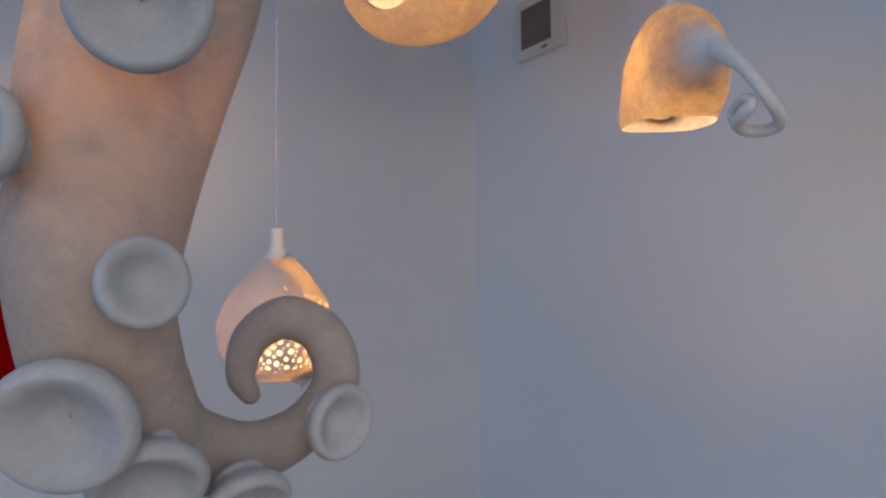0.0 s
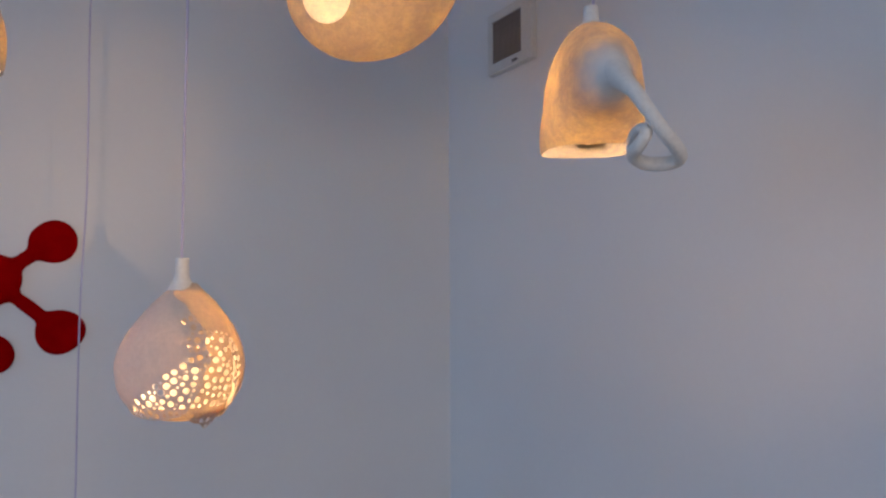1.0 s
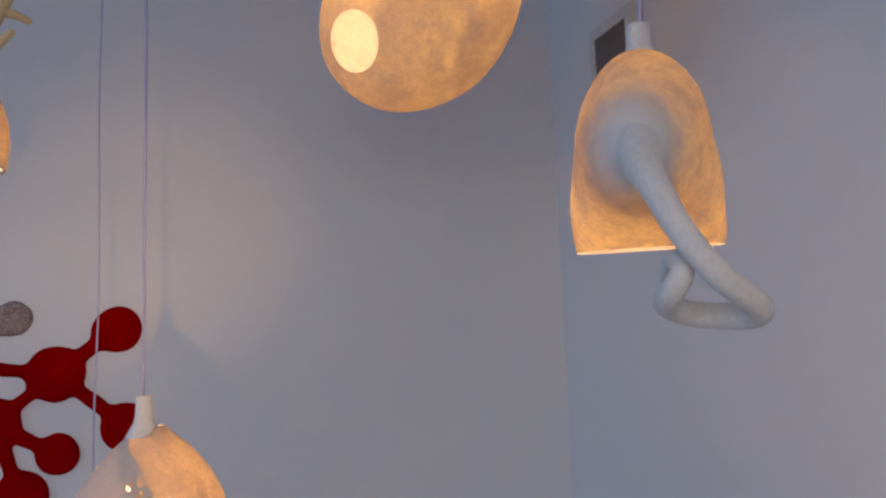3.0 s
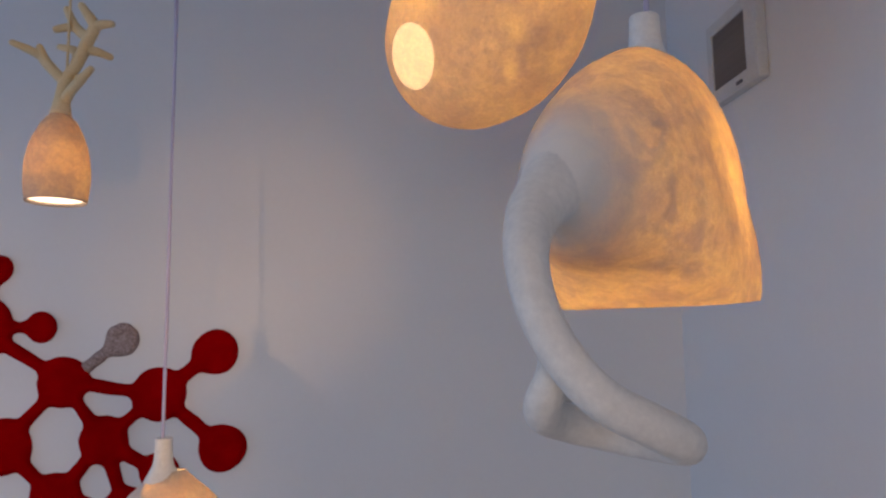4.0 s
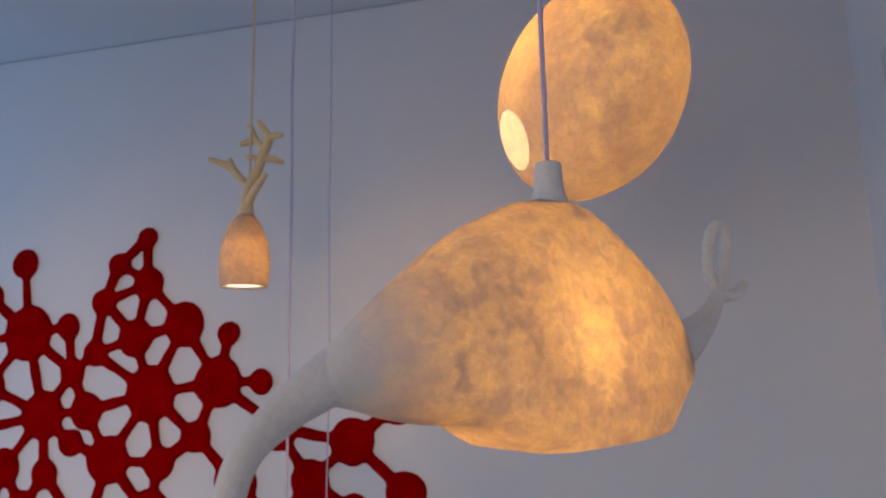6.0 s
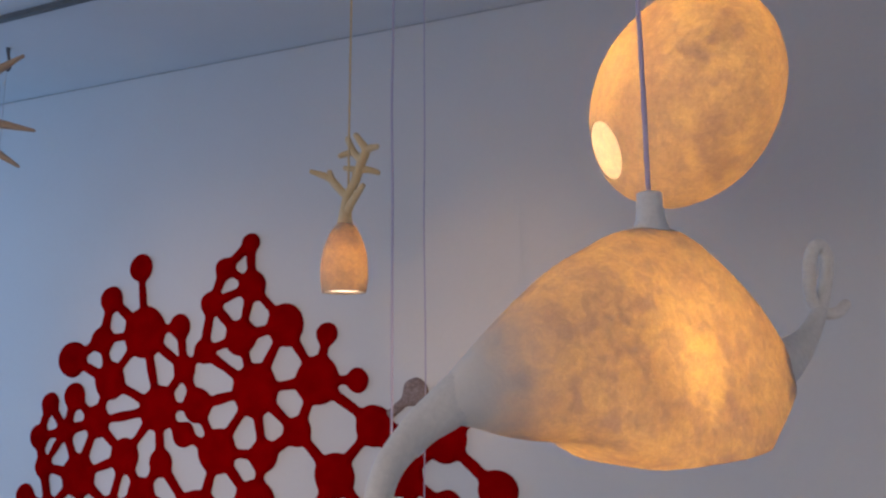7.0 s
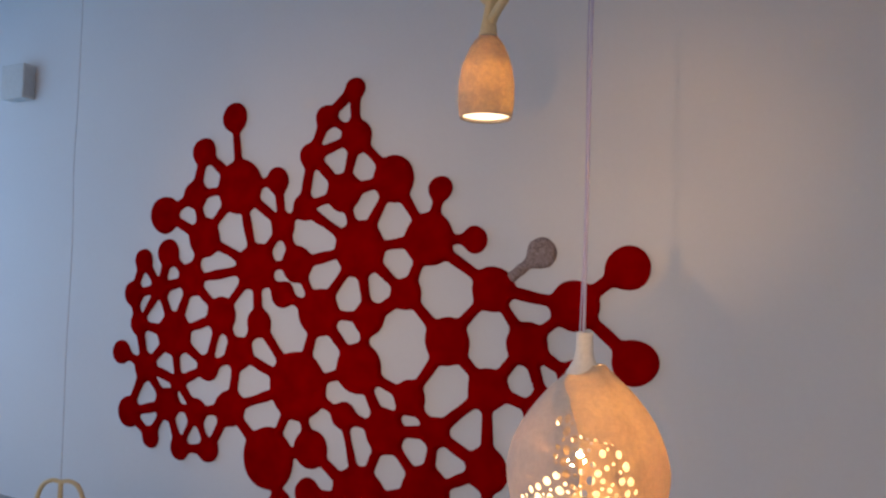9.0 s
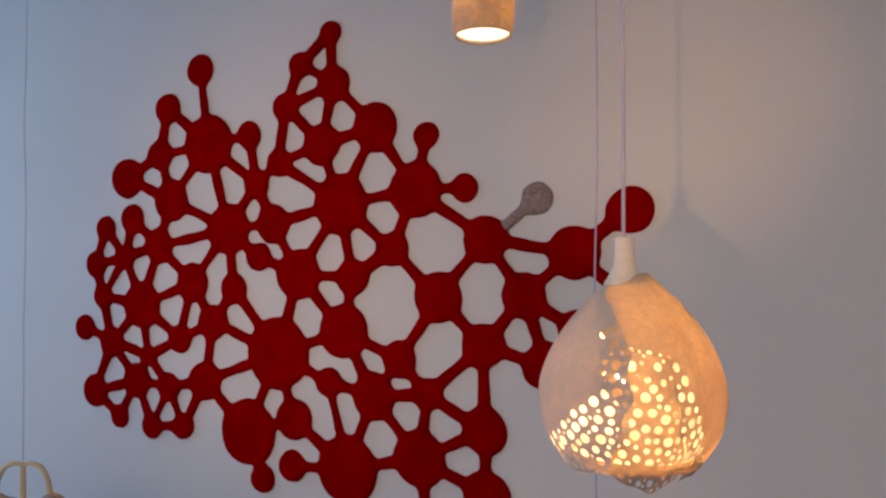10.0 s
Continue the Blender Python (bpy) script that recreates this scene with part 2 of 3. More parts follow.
def sheet(name, field, x0, x1, y0, y1, step, place, mat):
    """The part of a plane where field is negative, cut out along its zero line and laid into space by place(x, y, field)."""
    nx, ny = int((x1 - x0) / step) + 1, int((y1 - y0) / step) + 1
    xs, ys = x0 + step * np.arange(nx), y0 + step * np.arange(ny)
    gx, gy = np.meshgrid(xs, ys)
    d = field(gx, gy)
    d = np.where(np.abs(d) < step * 0.02, -step * 0.02, d)
    inside = d < 0
    flat, faces, made = [], [], {}

    def corner(j, i):
        key = (j, i)
        if key not in made:
            made[key] = len(flat)
            flat.append((xs[i], ys[j], d[j, i]))
        return made[key]

    def crossing(j, i, jj, ii):
        key = (min((j, i), (jj, ii)), max((j, i), (jj, ii)))
        if key not in made:
            a, b = d[j, i], d[jj, ii]
            u = a / (a - b)
            made[key] = len(flat)
            flat.append((xs[i] + (xs[ii] - xs[i]) * u, ys[j] + (ys[jj] - ys[j]) * u, 0.0))
        return made[key]

    some = inside[:-1, :-1] | inside[1:, :-1] | inside[:-1, 1:] | inside[1:, 1:]
    for j, i in zip(*np.nonzero(some)):
        ring = ((j, i), (j, i + 1), (j + 1, i + 1), (j + 1, i))
        face = []
        for k in range(4):
            a, b = ring[k], ring[(k + 1) % 4]
            if inside[a]:
                face.append(corner(*a))
            if inside[a] != inside[b]:
                face.append(crossing(*a, *b))
        if len(face) > 2:
            faces.append(face)
    p = np.array(flat)
    verts = place(p[:, 0], p[:, 1], p[:, 2])
    me = bpy.data.meshes.new(name)
    me.from_pydata(verts.tolist(), [], faces)
    me.materials.append(mat)
    me.polygons.foreach_set("use_smooth", [True] * len(me.polygons))
    me.update()
    return new(name, me)


def smin(a, b, k):
    h = np.clip(0.5 + 0.5 * (b - a) / k, 0, 1)
    return b + (a - b) * h - k * h * (1 - h)


CEIL_Z = 3.412


def cord(parent, x, y, z0, radius=0.0032, mat=CORD_MAT, sway=0.006, x1=None, y1=None, label=""):
    """A cord from the ceiling down to z0, with the slight kinks of textile cable."""
    x1, y1 = (x if x1 is None else x1), (y if y1 is None else y1)
    rows = []
    for k in range(11):
        u = k / 10
        z = z0 + (CEIL_Z - 0.002 - z0) * u
        s = sway * math.sin(math.pi * u)
        rows.append((x + (x1 - x) * u + s * noise.noise((x * 9, z * 2.3, 1.0)), y + (y1 - y) * u + s * noise.noise((y * 9, z * 2.3, 7.0)), z, radius))
    return part("cord", tube(bmesh.new(), rows, 8, 4, False), mat, parent, label)


def bulb(parent, place, radius, power, axis=(0, 0, 1)):
    """A frosted globe that gives off the light, with its cap."""
    bm = bmesh.new()
    bmesh.ops.create_icosphere(bm, subdivisions=2, radius=radius, matrix=Matrix.Translation(place))
    g = part("bulb", bm, glowing("bulb_glow", WARM, power / (4 * math.pi * math.pi * radius * radius)), parent, "glowing warm-white bulb")
    m = toward(axis, place)
    lathe(bm := bmesh.new(), [(radius * 0.55, radius * 1.02), (radius * 0.5, radius * 1.5), (radius * 0.45, radius * 2.1)], m, 16, 2, True, True)
    part("bulb_cap", bm, PLASTIC, parent)
    return g


# ---- structure ----
X_L, X_R, Y_F, Y_B = -5.6, 1.38, -1.8, 2.915


def structure(name, boxes, mat, label, category):
    bm = bmesh.new()
    for b in boxes:
        box(bm, *b)
    return tagged(mesh_object(name, bm, mat, False), label, category, kind="structure")


structure("floor", [(X_L - 0.2, X_R + 0.2, Y_F - 0.2, Y_B + 0.2, -0.2, 0)], FLOORING, "plain grey floor of the showroom", "floor")
structure("ceiling", [(X_L - 0.2, X_R + 0.2, Y_F - 0.2, Y_B + 0.2, CEIL_Z, CEIL_Z + 0.2)], CEILING, "flat white painted ceiling", "ceiling")
structure("wall_north", [(X_L - 0.2, X_R + 0.2, Y_B, Y_B + 0.2, 0, CEIL_Z)], PLASTER, "white plastered wall behind the red rug", "wall")
structure("wall_east", [(X_R, X_R + 0.2, Y_F, Y_B, 0, CEIL_Z)], PLASTER, "white plastered side wall with a vent", "wall")
structure("wall_west", [(X_L - 0.2, X_L, Y_F, -1.1, 0, CEIL_Z), (X_L - 0.2, X_L, 2.6, Y_B, 0, CEIL_Z), (X_L - 0.2, X_L, -1.1, 2.6, 0, 0.4), (X_L - 0.2, X_L, -1.1, 2.6, 3.0, CEIL_Z)], PLASTER, "white wall with a wide window opening", "wall")
structure("wall_south", [(X_L - 0.2, -4.2, Y_F - 0.2, Y_F, 0, CEIL_Z), (0.6, X_R + 0.2, Y_F - 0.2, Y_F, 0, CEIL_Z), (-4.2, 0.6, Y_F - 0.2, Y_F, 0, 0.25), (-4.2, 0.6, Y_F - 0.2, Y_F, 2.9, CEIL_Z)], PLASTER, "white front wall with a shop window opening", "wall")

# thin shadow-gap strip where wall meets ceiling
structure("trim", [(X_L, X_R, Y_B - 0.006, Y_B - 0.001, CEIL_Z - 0.006, CEIL_Z - 0.001)], JOINT_AND_SHADE, "thin grey joint between wall and ceiling", "trim")

# ceiling track
track = thing("ceiling_track", (-2.9, 2.065, CEIL_Z), "slim grey metal track fixed under the ceiling", "track")
part("rail", box(bmesh.new(), -4.6, -1.2, 2.052, 2.077, CEIL_Z - 0.03, CEIL_Z - 0.001, 0.003), TRACK_MAT, track, smooth=False)

# ---- red felt rug on the wall ----
NODES = {}
for cluster in (
    {"a": (-2.598, 2.255, 0.081), "b": (-2.545, 1.892, 0.146), "c": (-2.802, 2.083, 0.079), "d": (-2.854, 1.854, 0.08), "e": (-3.071, 1.747, 0.105), "f": (-2.3, 1.918, 0.07), "g": (-2.778, 1.625, 0.107), "h": (-2.259, 1.689, 0.072), "i": (-2.421, 1.479, 0.124)},
    {"k": (-3.033, 1.537, 0.078), "l": (-3.223, 1.494, 0.065), "n": (-3.288, 1.306, 0.071), "m1": (-3.084, 1.344, 0.064), "m2": (-2.858, 1.401, 0.091)},
    {"o": (-3.237, 1.139, 0.065), "p": (-3.367, 0.973, 0.068), "q": (-2.966, 1.102, 0.12), "r": (-2.641, 1.22, 0.099), "s": (-3.174, 0.907, 0.081), "t": (-2.924, 0.848, 0.051), "u": (-2.718, 0.942, 0.072), "v": (-2.51, 1.032, 0.089), "w": (-2.385, 1.197, 0.075), "x": (-3.289, 0.646, 0.085), "y": (-2.998, 0.716, 0.091), "z": (-3.117, 0.526, 0.06), "A": (-2.893, 0.497, 0.065), "B": (-2.691, 0.516, 0.066), "C": (-2.787, 0.702, 0.072), "D": (-2.558, 0.745, 0.098)},
    {"E": (-2.162, 1.502, 0.094), "F": (-2.24, 1.345, 0.069), "G": (-1.8, 1.583, 0.138), "H": (-2.02, 1.268, 0.118), "I": (-2.131, 0.903, 0.171), "J": (-1.781, 1.02, 0.125), "K": (-2.296, 0.525, 0.158), "L": (-2.039, 0.608, 0.097), "M": (-2.213, 0.317, 0.068), "N": (-2.049, 0.395, 0.074), "O": (-1.757, 0.415, 0.153), "P": (-1.858, 0.791, 0.068), "Q": (-1.63, 0.746, 0.107), "R": (-1.503, 0.911, 0.082), "S": (-1.408, 0.502, 0.123), "T": (-1.371, 0.772, 0.071), "U": (-1.734, 1.258, 0.084), "V": (-1.541, 1.381, 0.078)},
    {"W": (-1.432, 1.633, 0.125), "X": (-1.626, 1.911, 0.111), "Y": (-1.38, 1.858, 0.06), "Z": (-1.208, 1.634, 0.061), "ta": (-1.855, 2.352, 0.056), "tb": (-2.013, 2.223, 0.062), "tc": (-1.839, 2.121, 0.086), "td": (-2.095, 2.035, 0.071), "te": (-1.899, 1.853, 0.097), "tf": (-2.133, 1.783, 0.068)},
    {"Ra": (-1.116, 1.421, 0.101), "Rb": (-1.326, 1.18, 0.109), "Rc": (-0.754, 1.367, 0.107), "Rd": (-0.954, 1.194, 0.094), "Re": (-1.125, 0.989, 0.096), "Rf": (-0.544, 1.526, 0.092), "Rg": (-0.508, 1.156, 0.094), "Rh": (-1.119, 0.647, 0.1), "Ri": (-0.864, 0.923, 0.1), "Rj": (-0.744, 1.07, 0.078), "Rk": (-1.111, 0.386, 0.104)},
    {"y1": (-1.72, 0.13, 0.11), "y2": (-1.36, 0.16, 0.12)},
):
    NODES.update(cluster)
LINKS = (
    "a-b c-b c-d d-e d-b d-g e-g b-i b-h f-b f-h h-i h-tf h-E g-i g-b g-m2 "
    "k-m1 k-m2 l-m1 l-n n-m1 n-o m1-o m1-q m1-m2 m2-q m2-i m2-r q-r o-q o-s s-q p-s q-t s-t t-y s-y s-x x-y x-z z-y t-u q-u u-r u-v r-v "
    "t-C y-C C-A y-A C-B A-B C-D D-B D-v D-K D-I v-I v-w r-i i-w w-I i-F i-E F-H H-I E-H E-G G-H G-tf G-te te-tf td-tf td-te td-tb td-tc tb-ta ta-tc tb-tc tc-te tc-X te-X "
    "X-G X-W W-G W-Y W-Z W-V G-V G-U V-U U-H U-J H-J J-I W-Ra Ra-Rb V-Rb U-V R-Rb J-R Rb-Re Re-T Ra-Rd Rd-Re Ra-Rc Rc-Rd Rc-Rf Rc-Rg Rd-Ri Rd-Rj Re-Ri Re-Rh "
    "R-T R-Q J-Q Q-T T-S Q-S T-Rh S-Rh Rh-Rk S-Rk Q-O S-O P-I P-Q P-O L-I K-I K-L L-O N-O M-K O-y1 S-y2 Rk-y2 y1-y2"
).split()
THIN = {"P-O": 0.021, "a-b": 0.02, "s-x": 0.026, "C-A": 0.018, "C-B": 0.018, "y-A": 0.02, "t-y": 0.02, "q-t": 0.022, "t-C": 0.022, "m1-o": 0.02, "n-m1": 0.024, "l-m1": 0.024, "u-r": 0.024, "f-h": 0.022, "tb-tc": 0.022}


def rug_field(x, z):
    """Signed distance to discs joined by bands, with soft throats where they meet."""
    d = np.full(x.shape, 9.0)
    wob = 0.0022 * np.sin(37 * x + 11 * z) + 0.0018 * np.sin(29 * z - 17 * x + 1.3)
    for link in LINKS:
        a, b = (NODES[k] for k in link.split("-"))
        ax, az, bx, bz = a[0], a[1], b[0], b[1]
        u = np.clip(((x - ax) * (bx - ax) + (z - az) * (bz - az)) / ((bx - ax) ** 2 + (bz - az) ** 2), 0, 1)
        near = np.hypot(x - ax - u * (bx - ax), z - az - u * (bz - az))
        d = smin(d, near - THIN.get(link, 0.0255), 0.018)
    for x0, z0, r in NODES.values():
        d = smin(d, np.hypot(x - x0, z - z0) - r * 0.985, 0.022)
    return d + wob


def rug_place(thick):
    def place(x, z, d):
        inner = np.clip(-d / 0.02, 0, 1)
        lump = 0.0016 * np.sin(9 * x + 3 * z) + 0.0014 * np.sin(13 * z - 5 * x)
        y = Y_B - 0.001 - np.sqrt(np.clip(1 - (1 - inner) ** 2, 0, 1)) * (thick + lump)
        return np.stack([x, y, z], 1)
    return place


rug = sheet("wall_rug", rug_field, -3.50, -0.36, 0.0, 2.45, 0.0075, rug_place(0.022), RED_FELT)
tagged(rug, "dark red felt wall rug of joined discs", "rug")


def knob_field(x, z):
    a, b = (-1.035, 1.472), (-0.901, 1.580)
    u = np.clip(((x - a[0]) * (b[0] - a[0]) + (z - a[1]) * (b[1] - a[1])) / ((b[0] - a[0]) ** 2 + (b[1] - a[1]) ** 2), 0, 1)
    bar = np.hypot(x - a[0] - u * (b[0] - a[0]), z - a[1] - u * (b[1] - a[1])) - 0.024
    return smin(bar, np.hypot(x - b[0], z - b[1]) - 0.066, 0.02) + 0.002 * np.sin(90 * x) * np.sin(80 * z)


grey = sheet("grey_knob", knob_field, -1.10, -0.80, 1.42, 1.68, 0.006, rug_place(0.016), GREY_FELT)
grey.parent = rug
tagged(grey, "flecked grey woollen knob")

# ---- lamp with perforated petals ----
petal = thing("petal_lamp", (-0.319, 1.451, 1.385), "white felt pendant lamp with overlapping perforated petals", "pendant lamp")
PX, PY, PZ = -0.307, 1.457, 1.385
PROFILE = np.array([(-0.062, 0.024), (-0.085, 0.048), (-0.117, 0.083), (-0.167, 0.124), (-0.217, 0.149), (-0.267, 0.158), (-0.318, 0.150), (-0.352, 0.135), (-0.398, 0.103), (-0.440, 0.062)])
FINE = spline(PROFILE[::-1], 12)
FACE = math.atan2(-0.92, 0.387)


def petal_seam_l(y):
    return np.interp(y, [-0.395, -0.375, -0.354, -0.335, -0.295, -0.257, -0.222, -0.187, -0.152, -0.117, -0.095, -0.06], [-50, -33, -26, -24, -19, -15, -15, -16, -20, -36, -60, -90])


def petal_seam_r(y):
    return np.interp(y, [-0.42, -0.398, -0.354, -0.31, -0.248, -0.19, -0.178, -0.06], [44, 40, 25, 14, 10, 8, -25, -100])


def make_petal(name, edge, region, band, seed, inset, count, mat):
    rnd = random.Random(seed)
    holes = []
    for r, tries, share in ((0.0078, 1500, 0.14), (0.0066, 2500, 0.34), (0.0050, 5000, 0.6), (0.0036, 7000, 0.85), (0.0028, 7000, 1.0)):
        for _ in range(tries):
            x, y = rnd.uniform(-0.30, 0.20), rnd.uniform(-0.425, -0.14)
            if len(holes) < count * share and region(x, y) < -r - 0.0022 and rnd.random() < band(x, y) and all((x - a) ** 2 + (y - b) ** 2 > (r + c + 0.0034) ** 2 for a, b, c in holes):
                holes.append((x, y, r))

    def field(x, y):
        d = region(x, y)
        for a, b, c in holes:
            d = np.maximum(d, c - np.hypot(x - a, y - b))
        return d

    def place(x, y, d):
        r = np.interp(y, FINE[:, 0], FINE[:, 1])
        curl = np.clip(1 + edge(x, y) / 0.03, 0, 1)
        rr = r - inset * np.clip((-0.150 - y) / 0.10, 0.1, 1) + 0.003 * curl ** 2 * np.clip((-0.14 - y) / 0.1, 0, 1)
        rr = rr + 0.0025 * np.sin(14 * x + 21 * y)
        a = FACE + x / 0.15
        rr = rr * (1 - 0.12 * np.exp(-((a + 0.42) / 0.36) ** 2))
        return np.stack([PX + rr * np.cos(a), PY + rr * np.sin(a), PZ + y], 1)

    ob = sheet(name, field, -0.60, 0.60, -0.445, -0.06, 0.0020, place, mat)
    ob.parent = petal
    ob.matrix_parent_inverse = Matrix.Translation(petal.location).inverted()
    return ob


RAD = 0.15 * math.pi / 180


def edge_l(x, y):
    return x - RAD * petal_seam_l(y) - 0.004 * np.sin(95 * y)


def region_l(x, y):
    return np.maximum.reduce([edge_l(x, y), -0.48 - x, -0.386 - 0.006 * np.sin(26 * x) - y, y + 0.061])


def edge_r(x, y):
    return RAD * petal_seam_r(y) + 0.003 * np.sin(110 * y) - x


def region_r(x, y):
    return np.maximum.reduce([edge_r(x, y), x - 0.44, -0.408 - 0.008 * np.sin(30 * x) - y, y + 0.063])


def region_m(x, y):
    tuck = np.interp(y, [-0.27, -0.235], [0.006, 0.05])
    return np.maximum.reduce([RAD * petal_seam_l(y) - tuck - x, x - RAD * petal_seam_r(y) - 0.006, -0.418 + 3.2 * (x - 0.02) ** 2 - 0.004 * np.sin(70 * x) - y, y + 0.170])


def band_l(x, y):
    return float(-edge_l(x, y) < 0.040 + 1.0 * max(0.0, -0.245 - y)) if y < -0.145 else 0.0


def band_r(x, y):
    return float(-edge_r(x, y) < 0.014 + 0.32 * max(0.0, -0.19 - y)) if y < -0.18 else 0.0


def band_m(x, y):
    return float(np.interp(y, [-0.28, -0.24, -0.19], [1.0, 0.25, 0.06]))


make_petal("petal", edge_l, region_l, band_l, 3, -0.004, 150, WHITE_PETAL)
make_petal("petal", edge_r, region_r, band_r, 8, 0.0, 75, PETAL_FELT)
make_petal("petal", lambda x, y: x * 0 - 1, region_m, band_m, 5, 0.006, 85, PETAL_FELT)
part("collar", lathe(bmesh.new(), [(0.036, -0.082), (0.027, -0.066), (0.0190, -0.048), (0.0165, -0.02), (0.0165, -0.003), (0.013, 0.0), (0.004, -0.002)], Matrix.Translation((PX - 0.012, PY - 0.006, PZ)), 24), WHITE_FELT, petal)
cord(petal, PX - 0.014, PY - 0.008, PZ - 0.01)
bulb(petal, (PX - 0.030, PY + 0.022, PZ - 0.262), 0.018, 3.7)
part("inner_petal", lathe(bmesh.new(), [(0.106, -0.366), (0.098, -0.382), (0.076, -0.396), (0.045, -0.404), (0.014, -0.406)], Matrix.Translation((PX, PY, PZ)), 40), PETAL_FELT, petal, "pale inner petal that closes the lamp below")

# ---- small bell lamp with a coral crown ----
CX, CY, CZ = -0.812, 2.068, 1.969
coral = thing("coral_lamp", (CX, CY, CZ), "small felt bell lamp crowned with cream coral branches", "pendant lamp")
part("shade", lathe(bmesh.new(), [(0.074, 0.004), (0.078, 0.0), (0.081, 0.004), (0.086, 0.05), (0.085, 0.11), (0.073, 0.17), (0.05, 0.225), (0.027, 0.255), (0.014, 0.275)], Matrix.Translation((CX, CY, CZ)), 40), SHADE_FELT, coral)
BRANCHES = (
    ((0, 0, -0.01, 0.016), (0.003, 0, 0.05, 0.0105), (0.006, 0.005, 0.085, 0.0095), (0.03, 0.01, 0.125, 0.009), (0.049, 0.0, 0.155, 0.0095), (0.068, -0.005, 0.195, 0.0095), (0.085, -0.006, 0.235, 0.009), (0.068, -0.012, 0.265, 0.0075), (0.05, -0.016, 0.29, 0.006)),
    ((0.006, 0.005, 0.082, 0.009), (-0.02, 0.0, 0.105, 0.008), (-0.05, -0.01, 0.14, 0.008), (-0.062, -0.012, 0.172, 0.0055)),
    ((-0.055, -0.01, 0.145, 0.007), (-0.085, -0.02, 0.16, 0.007), (-0.13, -0.03, 0.176, 0.005)),
    ((0.03, 0.01, 0.125, 0.009), (0.026, 0.03, 0.16, 0.008), (0.01, 0.045, 0.186, 0.007), (-0.038, 0.06, 0.2, 0.005)),
    ((0.068, -0.005, 0.205, 0.009), (0.04, 0.01, 0.225, 0.008), (0.017, 0.018, 0.25, 0.0075), (-0.006, 0.022, 0.294, 0.006)),
    ((0.015, 0.018, 0.243, 0.0075), (-0.008, 0.012, 0.237, 0.0065), (-0.028, 0.006, 0.23, 0.0055)),
    ((0.085, -0.006, 0.236, 0.0085), (0.11, -0.01, 0.241, 0.007), (0.138, -0.016, 0.24, 0.0055)),
    ((0.06, 0.0, 0.172, 0.0085), (0.09, 0.01, 0.17, 0.007), (0.123, 0.022, 0.16, 0.0055)),
    ((0.004, 0, 0.02, 0.010), (0.03, -0.015, 0.048, 0.008), (0.062, -0.03, 0.075, 0.0075), (0.096, -0.045, 0.102, 0.0055)),
    ((0.06, -0.03, 0.074, 0.007), (0.05, -0.005, 0.09, 0.006), (0.036, 0.012, 0.096, 0.005)),
)
for rows in BRANCHES:
    part("branch", tube(bmesh.new(), [(CX + x, CY + y, CZ + 0.268 + z * 1.08, r * 1.85) for x, y, z, r in rows], 10, 4), GOLD_LIT_FELT, coral)
# cord shares the gold tint, for the light falling along it
cord(coral, CX + 0.012, CY, CZ + 0.36, 0.004, GOLD_LIT_FELT)
bulb(coral, (CX, CY, CZ + 0.11), 0.026, 1.0)
part("diffuser", lathe(bmesh.new(), [(0.072, 0.016), (0.0725, 0.012), (0.071, 0.009), (0.04, 0.0075), (0.002, 0.007)], Matrix.Translation((CX, CY, CZ)), 40, 2, True), glowing("diffuser_glow", (1.0, 0.80, 0.52), 2.6), coral, "lit round diffuser")

# ---- egg lamp with a round mouth ----
EGG = Vector((0.393, 1.833, 2.439))
egg = thing("egg_lamp", EGG, "large mottled felt egg lamp with one round mouth", "pendant lamp")
long_way = Vector((0.5, -0.866, 0))
cross_way = Vector((0.866, 0.5, 0))
axes = Matrix((long_way, cross_way, Vector((0, 0, 1)))).transposed().to_4x4() @ pose(0, 0, 0, -11, 0, 0)
stretch = Matrix.Translation(EGG) @ axes @ Matrix.Diagonal((0.350, 0.236, 0.302, 1))
mouth = (stretch.inverted() @ Vector((0.197, 1.773, 2.307))).normalized()
bm = bmesh.new()
lathe(bm, [(math.sin(a), math.cos(a)) for a in (radians(18.0 + 161.9 * k / 40) for k in range(41))], stretch @ toward(mouth), 64, 1)
for v in bm.verts:
    v.co += (v.co - EGG) * 0.012 * noise.noise(v.co * 7)
part("shade", bm, EGG_FELT, egg)
bm = bmesh.new()
tube(bm, [(*((stretch @ toward(mouth)) @ Vector((0.309 * math.cos(a), 0.309 * math.sin(a), 0.951))), 0.0016) for a in (2 * math.pi * k / 24 for k in range(25))], 8, 2, False)
part("mouth_rim", bm, EGG_FELT, egg, "pale felted lip")
top = EGG + Vector((-0.05, -0.02, 0.285))
part("collar", lathe(bmesh.new(), [(0.04, -0.012), (0.026, 0.012), (0.021, 0.04), (0.021, 0.075), (0.017, 0.08), (0.004, 0.08)], Matrix.Translation(top), 24), WHITE_FELT, egg)
cord(egg, top.x, top.y, top.z + 0.07)
bulb(egg, EGG + Vector((-0.02, -0.05, 0.07)), 0.04, 14.5)

# ---- whale-shaped lamp with a coiled tail and a looped tendril ----
TV = Vector((0.7862, -0.6180, 0))
whale = thing("tailed_lamp", WB, "mottled felt teardrop lamp with coiled tail and looped tendril", "pendant lamp")
